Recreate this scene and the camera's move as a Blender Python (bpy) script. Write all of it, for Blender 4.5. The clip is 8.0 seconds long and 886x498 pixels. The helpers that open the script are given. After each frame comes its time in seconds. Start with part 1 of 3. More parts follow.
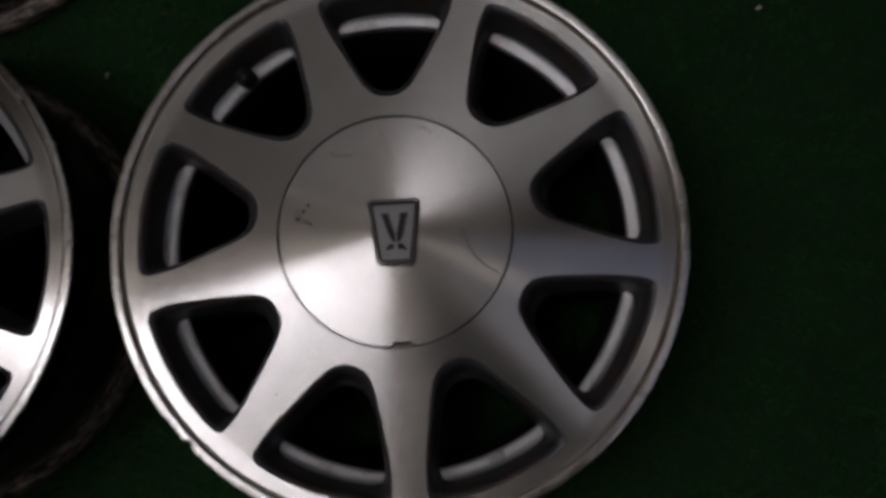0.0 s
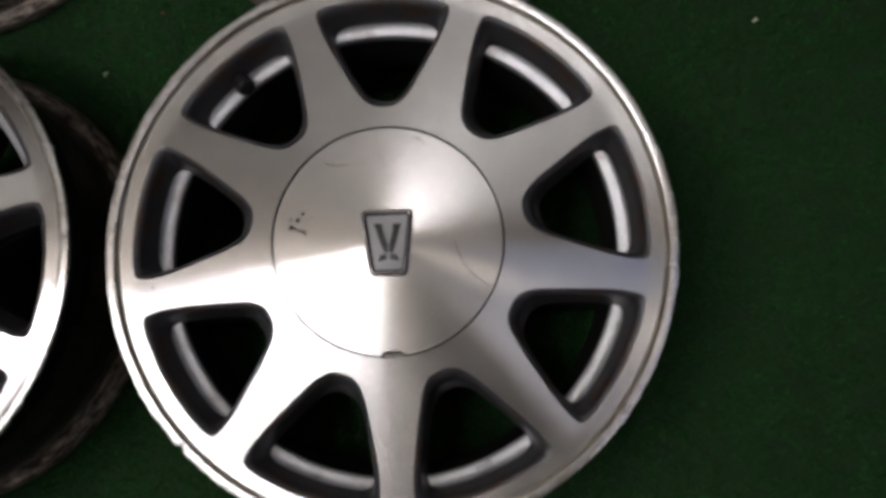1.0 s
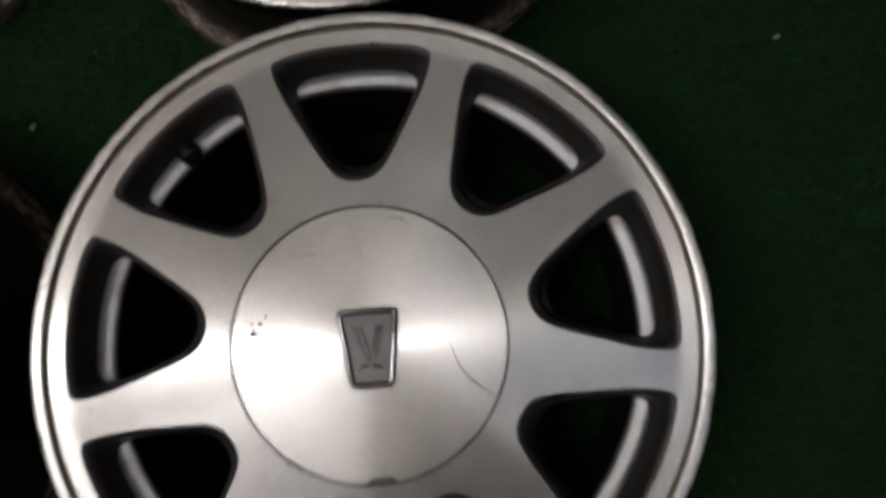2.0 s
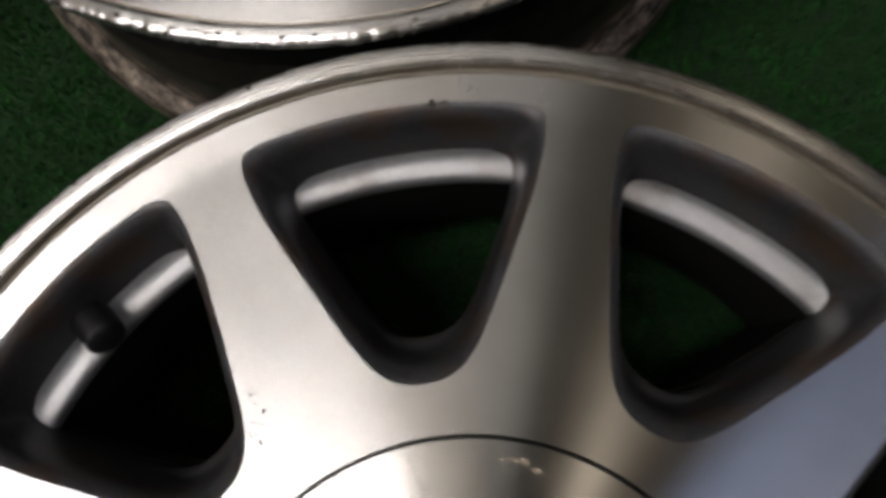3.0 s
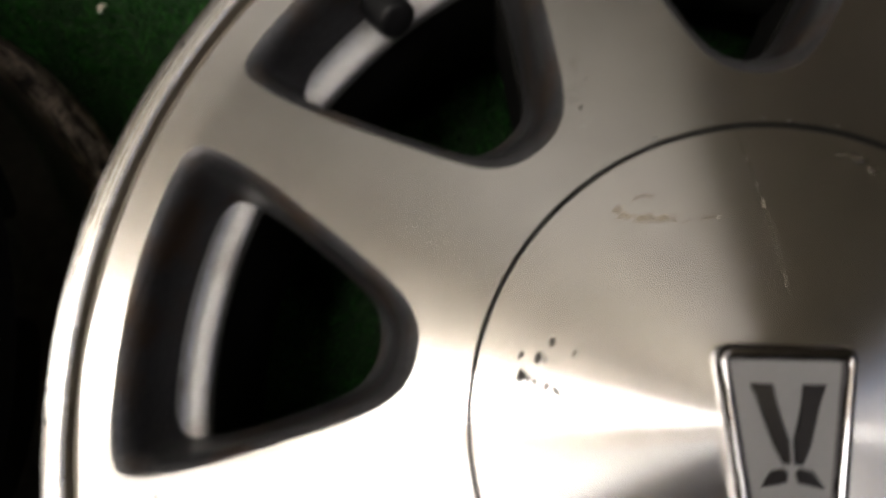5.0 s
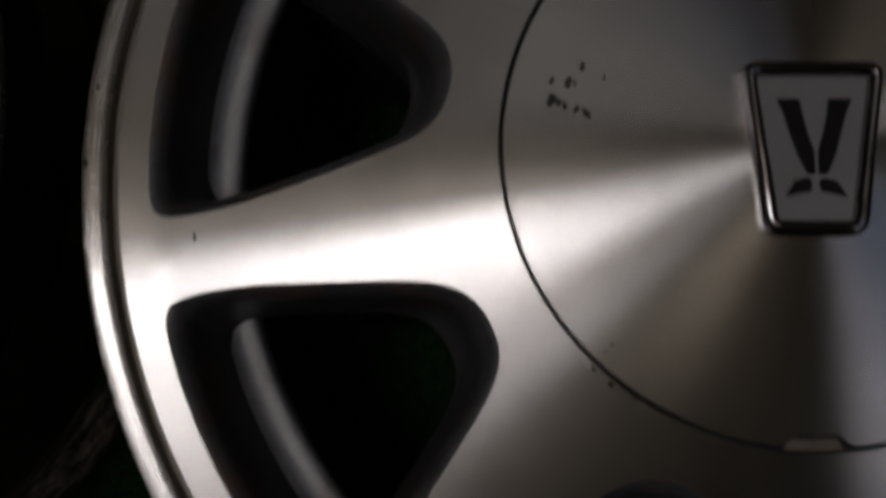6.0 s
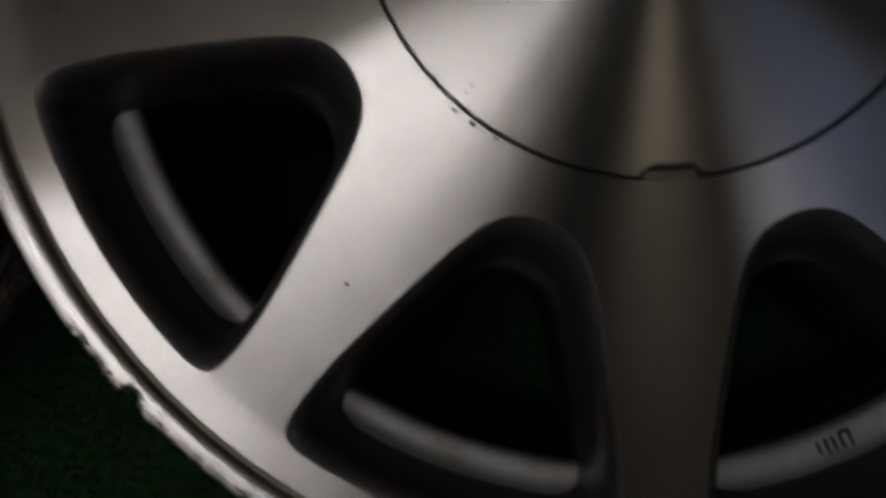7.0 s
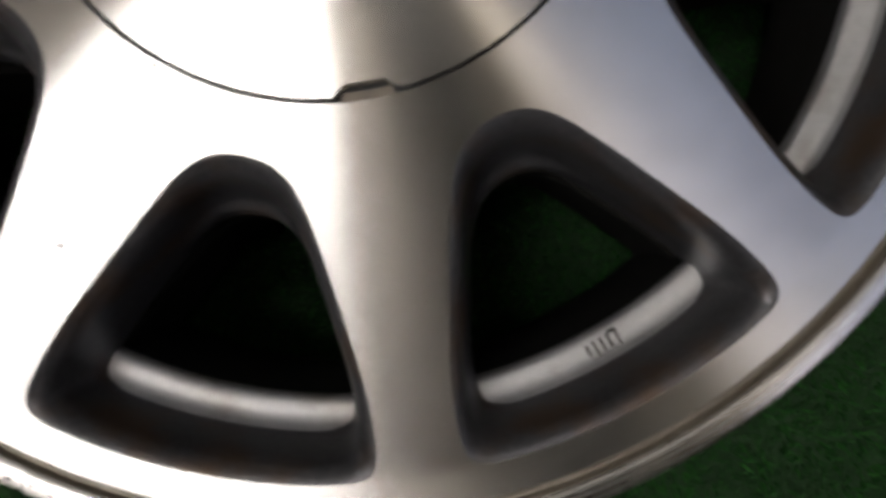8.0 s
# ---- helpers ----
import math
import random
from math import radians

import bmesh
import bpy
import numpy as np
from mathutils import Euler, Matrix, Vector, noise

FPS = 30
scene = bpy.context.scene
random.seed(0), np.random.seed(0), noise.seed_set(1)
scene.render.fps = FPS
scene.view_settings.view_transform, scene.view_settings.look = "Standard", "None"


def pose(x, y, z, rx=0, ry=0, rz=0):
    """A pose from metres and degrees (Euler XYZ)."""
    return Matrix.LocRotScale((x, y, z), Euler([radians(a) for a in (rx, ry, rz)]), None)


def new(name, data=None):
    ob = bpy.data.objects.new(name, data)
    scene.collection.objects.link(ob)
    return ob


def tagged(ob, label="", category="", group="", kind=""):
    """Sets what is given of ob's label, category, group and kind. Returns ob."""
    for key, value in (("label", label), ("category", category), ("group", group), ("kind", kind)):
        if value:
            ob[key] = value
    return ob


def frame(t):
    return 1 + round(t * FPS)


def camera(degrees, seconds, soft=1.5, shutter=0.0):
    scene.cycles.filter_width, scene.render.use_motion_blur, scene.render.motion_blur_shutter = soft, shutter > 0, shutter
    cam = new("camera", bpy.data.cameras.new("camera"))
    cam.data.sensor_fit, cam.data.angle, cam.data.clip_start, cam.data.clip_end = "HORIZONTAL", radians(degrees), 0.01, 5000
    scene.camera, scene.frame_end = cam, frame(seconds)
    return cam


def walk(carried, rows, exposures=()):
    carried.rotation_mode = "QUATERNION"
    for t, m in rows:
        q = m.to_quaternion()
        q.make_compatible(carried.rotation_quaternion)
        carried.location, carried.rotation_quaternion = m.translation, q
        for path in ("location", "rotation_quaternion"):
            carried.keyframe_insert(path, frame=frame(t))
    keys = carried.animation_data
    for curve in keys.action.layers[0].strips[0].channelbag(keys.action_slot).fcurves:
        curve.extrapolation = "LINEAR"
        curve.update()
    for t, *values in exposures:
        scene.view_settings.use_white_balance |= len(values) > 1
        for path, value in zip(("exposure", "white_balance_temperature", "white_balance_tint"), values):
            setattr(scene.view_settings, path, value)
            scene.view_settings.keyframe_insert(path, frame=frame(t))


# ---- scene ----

# Camera and its walk
LIP = 0.180          # height of the wheels' polished lip above the turf
cam = camera(55.98, 8.0, soft=4.0, shutter=0.5)
PATH = [
    (0.0, 0.0555, -0.0995, 0.5749, 8.69, 2.12, 0.65),
    (0.5, 0.0627, -0.0911, 0.5773, 8.38, 2.28, 0.99),
    (1.0, 0.0597, -0.0841, 0.5842, 7.86, 1.83, 1.72),
    (2.3, 0.0391, 0.0525, 0.4147, 5.42, 0.74, -2.90),
    (2.5, 0.0292, 0.0829, 0.3455, 6.32, 0.97, -4.01),
    (2.7, 0.0200, 0.0973, 0.2970, 7.06, 1.25, -3.99),
    (3.0, 0.0083, 0.1020, 0.2557, 7.77, 2.13, -4.44),
    (3.5, -0.0103, 0.0976, 0.2352, 8.02, 3.37, -3.30),
    (4.0, -0.0360, 0.0740, 0.2399, 8.26, 3.01, -1.08),
    (4.5, -0.0600, 0.0449, 0.2387, 8.51, 2.62, 1.76),
    (5.0, -0.0772, 0.0076, 0.2365, 8.30, 3.01, 4.84),
    (5.2, -0.0826, -0.0059, 0.2351, 7.92, 3.11, 5.68),
    (6.3, -0.0756, -0.0763, 0.2338, 4.64, 3.26, 4.61),
    (6.5, -0.0708, -0.0875, 0.2332, 3.62, 2.59, 4.55),
    (6.8, -0.0580, -0.1022, 0.2335, 2.46, 1.90, 3.55),
    (7.0, -0.0474, -0.1089, 0.2320, 1.75, 1.44, 2.58),
    (7.5, -0.0138, -0.1191, 0.2308, 0.22, 0.51, -0.66),
    (8.0, 0.0219, -0.1174, 0.2269, -1.15, -0.53, -4.54),
]
walk(cam, [(t, pose(x, y, LIP + z, a, b, c)) for t, x, y, z, a, b, c in PATH], exposures=[
    (0.0, -0.72, 6050, 17), (0.5, 0.33, 6050, 16), (1.0, 0.70, 6100, 14), (2.3, -0.40, 6300, 12), (2.7, 0.08, 6300, 12), (3.1, 0.98, 6300, 12),
    (3.6, 1.72, 6250, 11), (4.1, 1.82, 6300, 10), (4.5, 1.85, 6700, 10), (5.2, 0.55, 6700, 10), (6.3, -1.12, 6150, 16), (7.0, -1.2, 6300, 13), (7.4, -0.05, 6400, 12), (8.0, 0.85, 6400, 12)])

# World and sun
world = bpy.data.worlds.new("sky")
scene.world = world
world.use_nodes = True
wt = world.node_tree
sky = wt.nodes.new("ShaderNodeTexSky")
sky.sky_type, sky.sun_disc = "NISHITA", False
sky.dust_density, sky.ozone_density = 4.0, 0.6
sky.sun_elevation, sky.sun_rotation = radians(35), radians(150)
wt.links.new(sky.outputs[0], wt.nodes["Background"].inputs[0])
wt.nodes["Background"].inputs[1].default_value = 0.27

# Materials
def material(name, color, rough=0.5, metal=0.0, spread=0.12, scale=40.0, fine=400.0, bump=0.0, bump_scale=300.0, aniso=0.0, spec=0.5, rough_spread=0.1):
    """A surface with blotches, fine grain and relief, in metres."""
    m = bpy.data.materials.new(name)
    m.use_nodes = True
    n, l = m.node_tree.nodes, m.node_tree.links
    b = n["Principled BSDF"]
    co = n.new("ShaderNodeTexCoord")
    big, small = n.new("ShaderNodeTexNoise"), n.new("ShaderNodeTexNoise")
    big.inputs["Scale"].default_value, small.inputs["Scale"].default_value = scale, fine
    big.inputs["Detail"].default_value = small.inputs["Detail"].default_value = 4
    for t in (big, small):
        l.new(co.outputs["Object"], t.inputs["Vector"])
    add = n.new("ShaderNodeMath")
    add.operation = "ADD"
    l.new(big.outputs["Fac"], add.inputs[0]), l.new(small.outputs["Fac"], add.inputs[1])
    ramp = n.new("ShaderNodeMapRange")
    ramp.inputs["From Min"].default_value, ramp.inputs["From Max"].default_value = 0.6, 1.4
    ramp.inputs["To Min"].default_value, ramp.inputs["To Max"].default_value = 1 - spread, 1 + spread
    l.new(add.outputs[0], ramp.inputs["Value"])
    mul = n.new("ShaderNodeVectorMath")
    mul.operation = "SCALE"
    mul.inputs[0].default_value = color
    l.new(ramp.outputs[0], mul.inputs["Scale"])
    l.new(mul.outputs[0], b.inputs["Base Color"])
    rr = n.new("ShaderNodeMapRange")
    rr.inputs["From Min"].default_value, rr.inputs["From Max"].default_value = 0.3, 0.7
    rr.inputs["To Min"].default_value, rr.inputs["To Max"].default_value = rough * (1 - rough_spread), rough * (1 + rough_spread)
    l.new(big.outputs["Fac"], rr.inputs["Value"])
    l.new(rr.outputs[0], b.inputs["Roughness"])
    b.inputs["Metallic"].default_value = metal
    b.inputs["Specular IOR Level"].default_value = spec
    if aniso:
        tan = n.new("ShaderNodeTangent")
        tan.direction_type, tan.axis = "RADIAL", "Z"
        l.new(tan.outputs[0], b.inputs["Tangent"])
        b.inputs["Anisotropic"].default_value, b.inputs["Anisotropic Rotation"].default_value = aniso, 0.25
    if bump:
        grain, bp = n.new("ShaderNodeTexNoise"), n.new("ShaderNodeBump")
        grain.inputs["Scale"].default_value = bump_scale
        grain.inputs["Detail"].default_value = 5
        l.new(co.outputs["Object"], grain.inputs["Vector"])
        l.new(grain.outputs["Fac"], bp.inputs["Height"])
        bp.inputs["Distance"].default_value = bump
        l.new(bp.outputs[0], b.inputs["Normal"])
    return m


ALU = material("turned aluminium", (0.63, 0.615, 0.605), 0.255, 1.0, 0.09, 26, 90, 0.000003, 180, aniso=1.0, rough_spread=0.05)
LIPMAT = material("polished lip", (0.68, 0.665, 0.65), 0.27, 1.0, 0.06, 30, 300, 0.000008, 200, aniso=0.95)
GRAPHITE = material("graphite paint", (0.085, 0.084, 0.090), 0.42, 0.5, 0.35, 45, 500, 0.0001, 500)


def grime(m, color, scale, amount):
    """Brown dirt in cloudy patches over a paint."""
    n, l = m.node_tree.nodes, m.node_tree.links
    b = n["Principled BSDF"]
    old = b.inputs["Base Color"].links[0].from_socket
    co, tex, rng, mix = n.new("ShaderNodeTexCoord"), n.new("ShaderNodeTexNoise"), n.new("ShaderNodeMapRange"), n.new("ShaderNodeMix")
    tex.inputs["Scale"].default_value, tex.inputs["Detail"].default_value = scale, 5
    l.new(co.outputs["Object"], tex.inputs["Vector"])
    rng.inputs["From Min"].default_value, rng.inputs["From Max"].default_value = 0.5, 0.68
    rng.inputs["To Max"].default_value = amount
    l.new(tex.outputs["Fac"], rng.inputs["Value"])
    mix.data_type = "RGBA"
    l.new(rng.outputs[0], mix.inputs[0])
    l.new(old, mix.inputs[6])
    mix.inputs[7].default_value = (*color, 1)
    l.new(mix.outputs[2], b.inputs["Base Color"])


grime(GRAPHITE, (0.11, 0.065, 0.035), 38, 0.8)
GROOVE = material("painted groove", (0.28, 0.25, 0.21), 0.45, 0.8, 0.2, 60, 500)
SILVER = material("silver wheel paint", (0.42, 0.42, 0.43), 0.38, 0.6, 0.12, 30, 400, 0.0001, 300)
grime(SILVER, (0.17, 0.14, 0.11), 45, 0.55)
# Dusty interior, near black with the shade inside the wheel put into its colour.
BARREL = material("shaded dusty barrel", (0.007, 0.0068, 0.006), 0.75, 0.0, 0.35, 20, 200, 0.0002, 150, spec=0.15)
OUTSIDE = material("grimy outer barrel", (0.060, 0.055, 0.045), 0.33, 0.7, 0.4, 14, 160, 0.0002, 150)
FLANGE = material("worn rear flange", (0.10, 0.078, 0.058), 0.5, 0.4, 0.8, 90, 420, 0.0012, 160)
CHROME = material("chrome", (0.33, 0.32, 0.33), 0.05, 1.0, 0.03)
FIELD = material("satin emblem field", (0.25, 0.245, 0.25), 0.4, 0.2, 0.05)
BLACK = material("black enamel", (0.012, 0.011, 0.013), 0.22, 0.0, 0.1)
RUBBER = material("black rubber", (0.007, 0.007, 0.008), 0.55, 0.0, 0.2, bump=0.0002)
GAP = material("dark seam", (0.02, 0.019, 0.018), 0.7, 0.0, 0.2)
SCUFF = material("scuffed metal", (0.035, 0.031, 0.026), 0.7, 0.2, 0.5, 300, 900, 0.0005, 600)
MARK = material("brown rubbed mark", (0.105, 0.088, 0.07), 0.5, 0.5, 0.4, 200, 900)
TARNISH = material("thin tarnish film", (0.36, 0.32, 0.26), 0.26, 1.0, 0.2, 200, 900, aniso=1.0)
SCRATCH = material("bright scratch", (0.52, 0.51, 0.50), 0.34, 1.0, 0.1)
TURFBASE = material("turf backing", (0.011, 0.042, 0.009), 0.9, 0.0, 0.3, 60, 500, 0.002, 400)
PLASTER = material("beige plaster", (0.50, 0.445, 0.375), 0.9, 0.0, 0.15, 3, 60, 0.002, 60)
TIMBER = material("brown timber", (0.085, 0.065, 0.05), 0.7, 0.0, 0.3, 6, 80, 0.002, 60)


LEDGE = material("aged plastic", (0.16, 0.13, 0.10), 0.5, 0.0, 0.3, 200, 900)
# Surface of the added overhead slab that darkens reflections.
BLOCKER = material("dark blocker surface", (0.035, 0.026, 0.02), 0.6, 0.0, 0.3, 8, 90, 0.001, 80)
WHITE = material("white enamel", (0.75, 0.75, 0.73), 0.4)


def glowing(name, color, strength):
    m = bpy.data.materials.new(name)
    m.use_nodes = True
    b = m.node_tree.nodes["Principled BSDF"]
    b.inputs["Emission Color"].default_value = (*color, 1)
    b.inputs["Emission Strength"].default_value = strength
    return m


LAMP = glowing("lamp diffuser", (1.0, 0.975, 0.93), 15.5)
# Glow of the added fill panel, not of a known lamp.
FILL_GLOW = glowing("faint fill glow", (1.0, 0.94, 0.83), 0.31)
# Weaker glow for the second long lamp, set to balance its streaks.
LAMP_DIM = glowing("dimmer lamp diffuser", (1.0, 0.975, 0.95), 6.0)
WARM = glowing("warm globe", (1.0, 0.86, 0.66), 4.5)


def turn_marks(m, strength):
    """Faint concentric bands left by the lathe, and cloudy handling stains."""
    n, l = m.node_tree.nodes, m.node_tree.links
    co, flat, length, rings = n.new("ShaderNodeTexCoord"), n.new("ShaderNodeVectorMath"), n.new("ShaderNodeVectorMath"), n.new("ShaderNodeTexNoise")
    flat.operation, length.operation = "MULTIPLY", "LENGTH"
    flat.inputs[1].default_value = (1, 1, 0)
    l.new(co.outputs["Object"], flat.inputs[0]), l.new(flat.outputs[0], length.inputs[0])
    rings.noise_dimensions = "1D"
    rings.inputs["Scale"].default_value, rings.inputs["Detail"].default_value = 1400, 3
    l.new(length.outputs["Value"], rings.inputs["W"])
    cloud, both, ramp = n.new("ShaderNodeTexNoise"), n.new("ShaderNodeMath"), n.new("ShaderNodeMapRange")
    cloud.inputs["Scale"].default_value, cloud.inputs["Detail"].default_value = 70, 6
    l.new(co.outputs["Object"], cloud.inputs["Vector"])
    both.operation = "ADD"
    l.new(rings.outputs["Fac"], both.inputs[0]), l.new(cloud.outputs["Fac"], both.inputs[1])
    ramp.inputs["From Min"].default_value, ramp.inputs["From Max"].default_value = 0.6, 1.4
    ramp.inputs["To Min"].default_value, ramp.inputs["To Max"].default_value = 1 - strength, 1 + strength
    l.new(both.outputs[0], ramp.inputs["Value"])
    b = n["Principled BSDF"]
    old = b.inputs["Roughness"].links[0].from_socket
    mul = n.new("ShaderNodeMath")
    mul.operation = "MULTIPLY"
    l.new(old, mul.inputs[0]), l.new(ramp.outputs[0], mul.inputs[1])
    l.new(mul.outputs[0], b.inputs["Roughness"])


turn_marks(ALU, 0.025)


def lathe_lines(m, amount):
    """Fine concentric light and dark lines."""
    n, l = m.node_tree.nodes, m.node_tree.links
    b = n["Principled BSDF"]
    old = b.inputs["Base Color"].links[0].from_socket
    co, flat, size, rings, rng, mul = n.new("ShaderNodeTexCoord"), n.new("ShaderNodeVectorMath"), n.new("ShaderNodeVectorMath"), n.new("ShaderNodeTexNoise"), n.new("ShaderNodeMapRange"), n.new("ShaderNodeVectorMath")
    flat.operation, size.operation, mul.operation = "MULTIPLY", "LENGTH", "SCALE"
    flat.inputs[1].default_value = (1, 1, 0)
    l.new(co.outputs["Object"], flat.inputs[0]), l.new(flat.outputs[0], size.inputs[0])
    rings.noise_dimensions = "1D"
    rings.inputs["Scale"].default_value, rings.inputs["Detail"].default_value = 1500, 3
    l.new(size.outputs["Value"], rings.inputs["W"])
    rng.inputs["From Min"].default_value, rng.inputs["From Max"].default_value = 0.3, 0.7
    rng.inputs["To Min"].default_value, rng.inputs["To Max"].default_value = 1 - amount, 1 + amount
    l.new(rings.outputs["Fac"], rng.inputs["Value"])
    l.new(old, mul.inputs[0]), l.new(rng.outputs[0], mul.inputs["Scale"])
    l.new(mul.outputs[0], b.inputs["Base Color"])


lathe_lines(ALU, 0.03)
lathe_lines(LIPMAT, 0.04)
turn_marks(LIPMAT, 0.12)


def worn_flange(m):
    """Dark grime with pale scraped streaks."""
    n, l = m.node_tree.nodes, m.node_tree.links
    co, tex, ramp = n.new("ShaderNodeTexCoord"), n.new("ShaderNodeTexNoise"), n.new("ShaderNodeValToRGB")
    split, wide, turn, join = n.new("ShaderNodeSeparateXYZ"), n.new("ShaderNodeVectorMath"), n.new("ShaderNodeMath"), n.new("ShaderNodeCombineXYZ")
    l.new(co.outputs["Object"], split.inputs[0])
    wide.operation, turn.operation = "LENGTH", "ARCTAN2"
    l.new(co.outputs["Object"], wide.inputs[0])
    l.new(split.outputs[1], turn.inputs[0]), l.new(split.outputs[0], turn.inputs[1])
    slow = n.new("ShaderNodeMath")
    slow.operation = "MULTIPLY"
    slow.inputs[1].default_value = 0.022
    l.new(turn.outputs[0], slow.inputs[0])
    l.new(wide.outputs["Value"], join.inputs[0]), l.new(slow.outputs[0], join.inputs[1]), l.new(split.outputs[2], join.inputs[2])
    tex.inputs["Scale"].default_value, tex.inputs["Detail"].default_value = 480, 6
    l.new(join.outputs[0], tex.inputs["Vector"])
    e = ramp.color_ramp.elements
    e[0].position, e[0].color = 0.40, (0.030, 0.024, 0.020, 1)
    e[1].position, e[1].color = 0.66, (0.38, 0.31, 0.25, 1)
    l.new(tex.outputs["Fac"], ramp.inputs[0])
    for node in n:
        if node.type == "VECT_MATH":
            l.new(ramp.outputs[0], node.inputs[0])


worn_flange(FLANGE)


def turf_material():
    m = material("artificial grass", (0.014, 0.075, 0.020), 0.6, 0.0, 0.35, 9, 90, spec=0.2)
    n, l = m.node_tree.nodes, m.node_tree.links
    geo, ramp = n.new("ShaderNodeNewGeometry"), n.new("ShaderNodeValToRGB")
    ramp.color_ramp.elements[0].color = (0.005, 0.040, 0.006, 1)
    ramp.color_ramp.elements[1].color = (0.024, 0.128, 0.018, 1)
    l.new(geo.outputs["Random Per Island"], ramp.inputs[0])
    for node in n:
        if node.type == "VECT_MATH":
            l.new(ramp.outputs[0], node.inputs[0])
    return m


GRASS = turf_material()


# Mesh helpers
def part(name, bm, mat, parent=None, label="", smooth=True):
    """Links a bmesh as one mesh object under a thing or a part."""
    if isinstance(bm, bpy.types.Mesh):
        me = bm
    else:
        me = bpy.data.meshes.new(name)
        bm.to_mesh(me)
        bm.free()
        for p in me.polygons:
            p.use_smooth = smooth
        if smooth:
            me.set_sharp_from_angle(angle=radians(42))
        me.materials.append(mat)
    ob = new(name, me)
    if parent is not None:
        ob.parent = parent
    return tagged(ob, label)


def revolve(profile, steps=360, wobble=None):
    """A surface of revolution about z; wobble(radius, height, angle) may push a vertex."""
    bm = bmesh.new()
    rings = []
    for k in range(steps):
        a = 2 * math.pi * k / steps
        ring = []
        for r, z in profile:
            rr, zz = wobble(r, z, a) if wobble else (r, z)
            ring.append(bm.verts.new((rr * math.cos(a), rr * math.sin(a), zz)))
        rings.append(ring)
    for k in range(steps):
        p, q = rings[k], rings[(k + 1) % steps]
        for i in range(len(profile) - 1):
            bm.faces.new((p[i], q[i], q[i + 1], p[i + 1]))
    bmesh.ops.recalc_face_normals(bm, faces=bm.faces)
    return bm


def smooth_profile(points, n=4):
    """Catmull-Rom through a profile."""
    out = []
    pts = [points[0], *points, points[-1]]
    for i in range(1, len(pts) - 2):
        p0, p1, p2, p3 = (Vector(p) for p in pts[i - 1:i + 3])
        for k in range(n):
            t = k / n
            out.append(tuple(0.5 * (2 * p1 + (p2 - p0) * t + (2 * p0 - 5 * p1 + 4 * p2 - p3) * t * t + (3 * p1 - p0 - 3 * p2 + p3) * t ** 3)))
    return out + [points[-1]]


def prism(points, z0, z1, bevel=0.0):
    """A flat polygon with thickness and a small chamfer on its top edge."""
    bm = bmesh.new()
    c = Vector((sum(p[0] for p in points) / len(points), sum(p[1] for p in points) / len(points)))
    levels = [(0, z0), (0, z1 - bevel), (bevel, z1)] if bevel else [(0, z0), (0, z1)]
    rings = []
    for inset, z in levels:
        ring = []
        for p in points:
            v = Vector(p)
            d = (c - v).length
            v = v.lerp(c, inset / d)
            ring.append(bm.verts.new((v.x, v.y, z)))
        rings.append(ring)
    n = len(points)
    for a, b in zip(rings, rings[1:]):
        for i in range(n):
            bm.faces.new((a[i], a[(i + 1) % n], b[(i + 1) % n], b[i]))
    bm.faces.new(rings[-1])
    bm.faces.new(rings[0][::-1])
    bmesh.ops.recalc_face_normals(bm, faces=bm.faces)
    return bm


def round_poly(points, radius, steps=6):
    out = []
    n = len(points)
    for i in range(n):
        p, a, b = Vector(points[i]), Vector(points[i - 1]), Vector(points[(i + 1) % n])
        u, v = (a - p).normalized(), (b - p).normalized()
        s, e = p + u * radius, p + v * radius
        for k in range(steps + 1):
            t = k / steps
            out.append(tuple(s * (1 - t) ** 2 + p * 2 * t * (1 - t) + e * t * t))
    return out


# The wheel's shape
R_CAP, R_GAP, R_FACE, R_RIM = 0.0809, 0.0820, 0.1962, 0.205
SECTORS, STEP = 9, 2 * math.pi / 9


def face_height(r):
    s = min(1.0, max(0.0, (r - R_GAP) / (0.186 - R_GAP)))
    return -0.0075 + 0.0172 * (1 - s) ** 1.08


def cap_height(r):
    return 0.0090 + 0.0042 * (1 - (r / R_CAP) ** 2)


def smax(k, *g):
    top = max(g)
    return top + k * math.log(sum(math.exp((v - top) / k) for v in g))


SLOPE = math.atan(0.365)


def pocket_field(x, y, io, isd, it):
    """Negative inside a rounded three-cornered pocket on the +x axis; io, isd, it draw in its outer edge, sides and tip."""
    d = x - 0.136
    side = [(s * y - 0.0341 - 0.53 * d + 0.28 * d * d + 4.2 * max(0.0, x - 0.146) ** 2) * math.cos(SLOPE) + isd for s in (1, -1)]
    tip = smax(0.0055, side[0], side[1], 0.0957 + it - x)
    return smax(0.0032, math.hypot(x, y) - 0.1870 + io, tip)


def pocket_edge(ux, uy, io, isd, it):
    """Distance from the pocket's middle to its edge along a direction."""
    lo, hi = 0.0, 0.09
    for _ in range(30):
        mid = (lo + hi) / 2
        if pocket_field(0.148 + ux * mid, uy * mid, io, isd, it) < 0:
            lo = mid
        else:
            hi = mid
    return lo


def sector_border():
    out = []
    h = STEP / 2
    rs = [R_GAP + (R_FACE - R_GAP) * k / 30 for k in range(31)]
    out += [(R_FACE, -h + STEP * k / 50) for k in range(50)]
    out += [(r, h) for r in rs[:0:-1]]
    out += [(R_GAP, h - STEP * k / 26) for k in range(26)]
    out += [(r, -h) for r in rs[:-1]]
    return [(r * math.cos(a), r * math.sin(a)) for r, a in out]


BORDER = sector_border()
WAYS = []
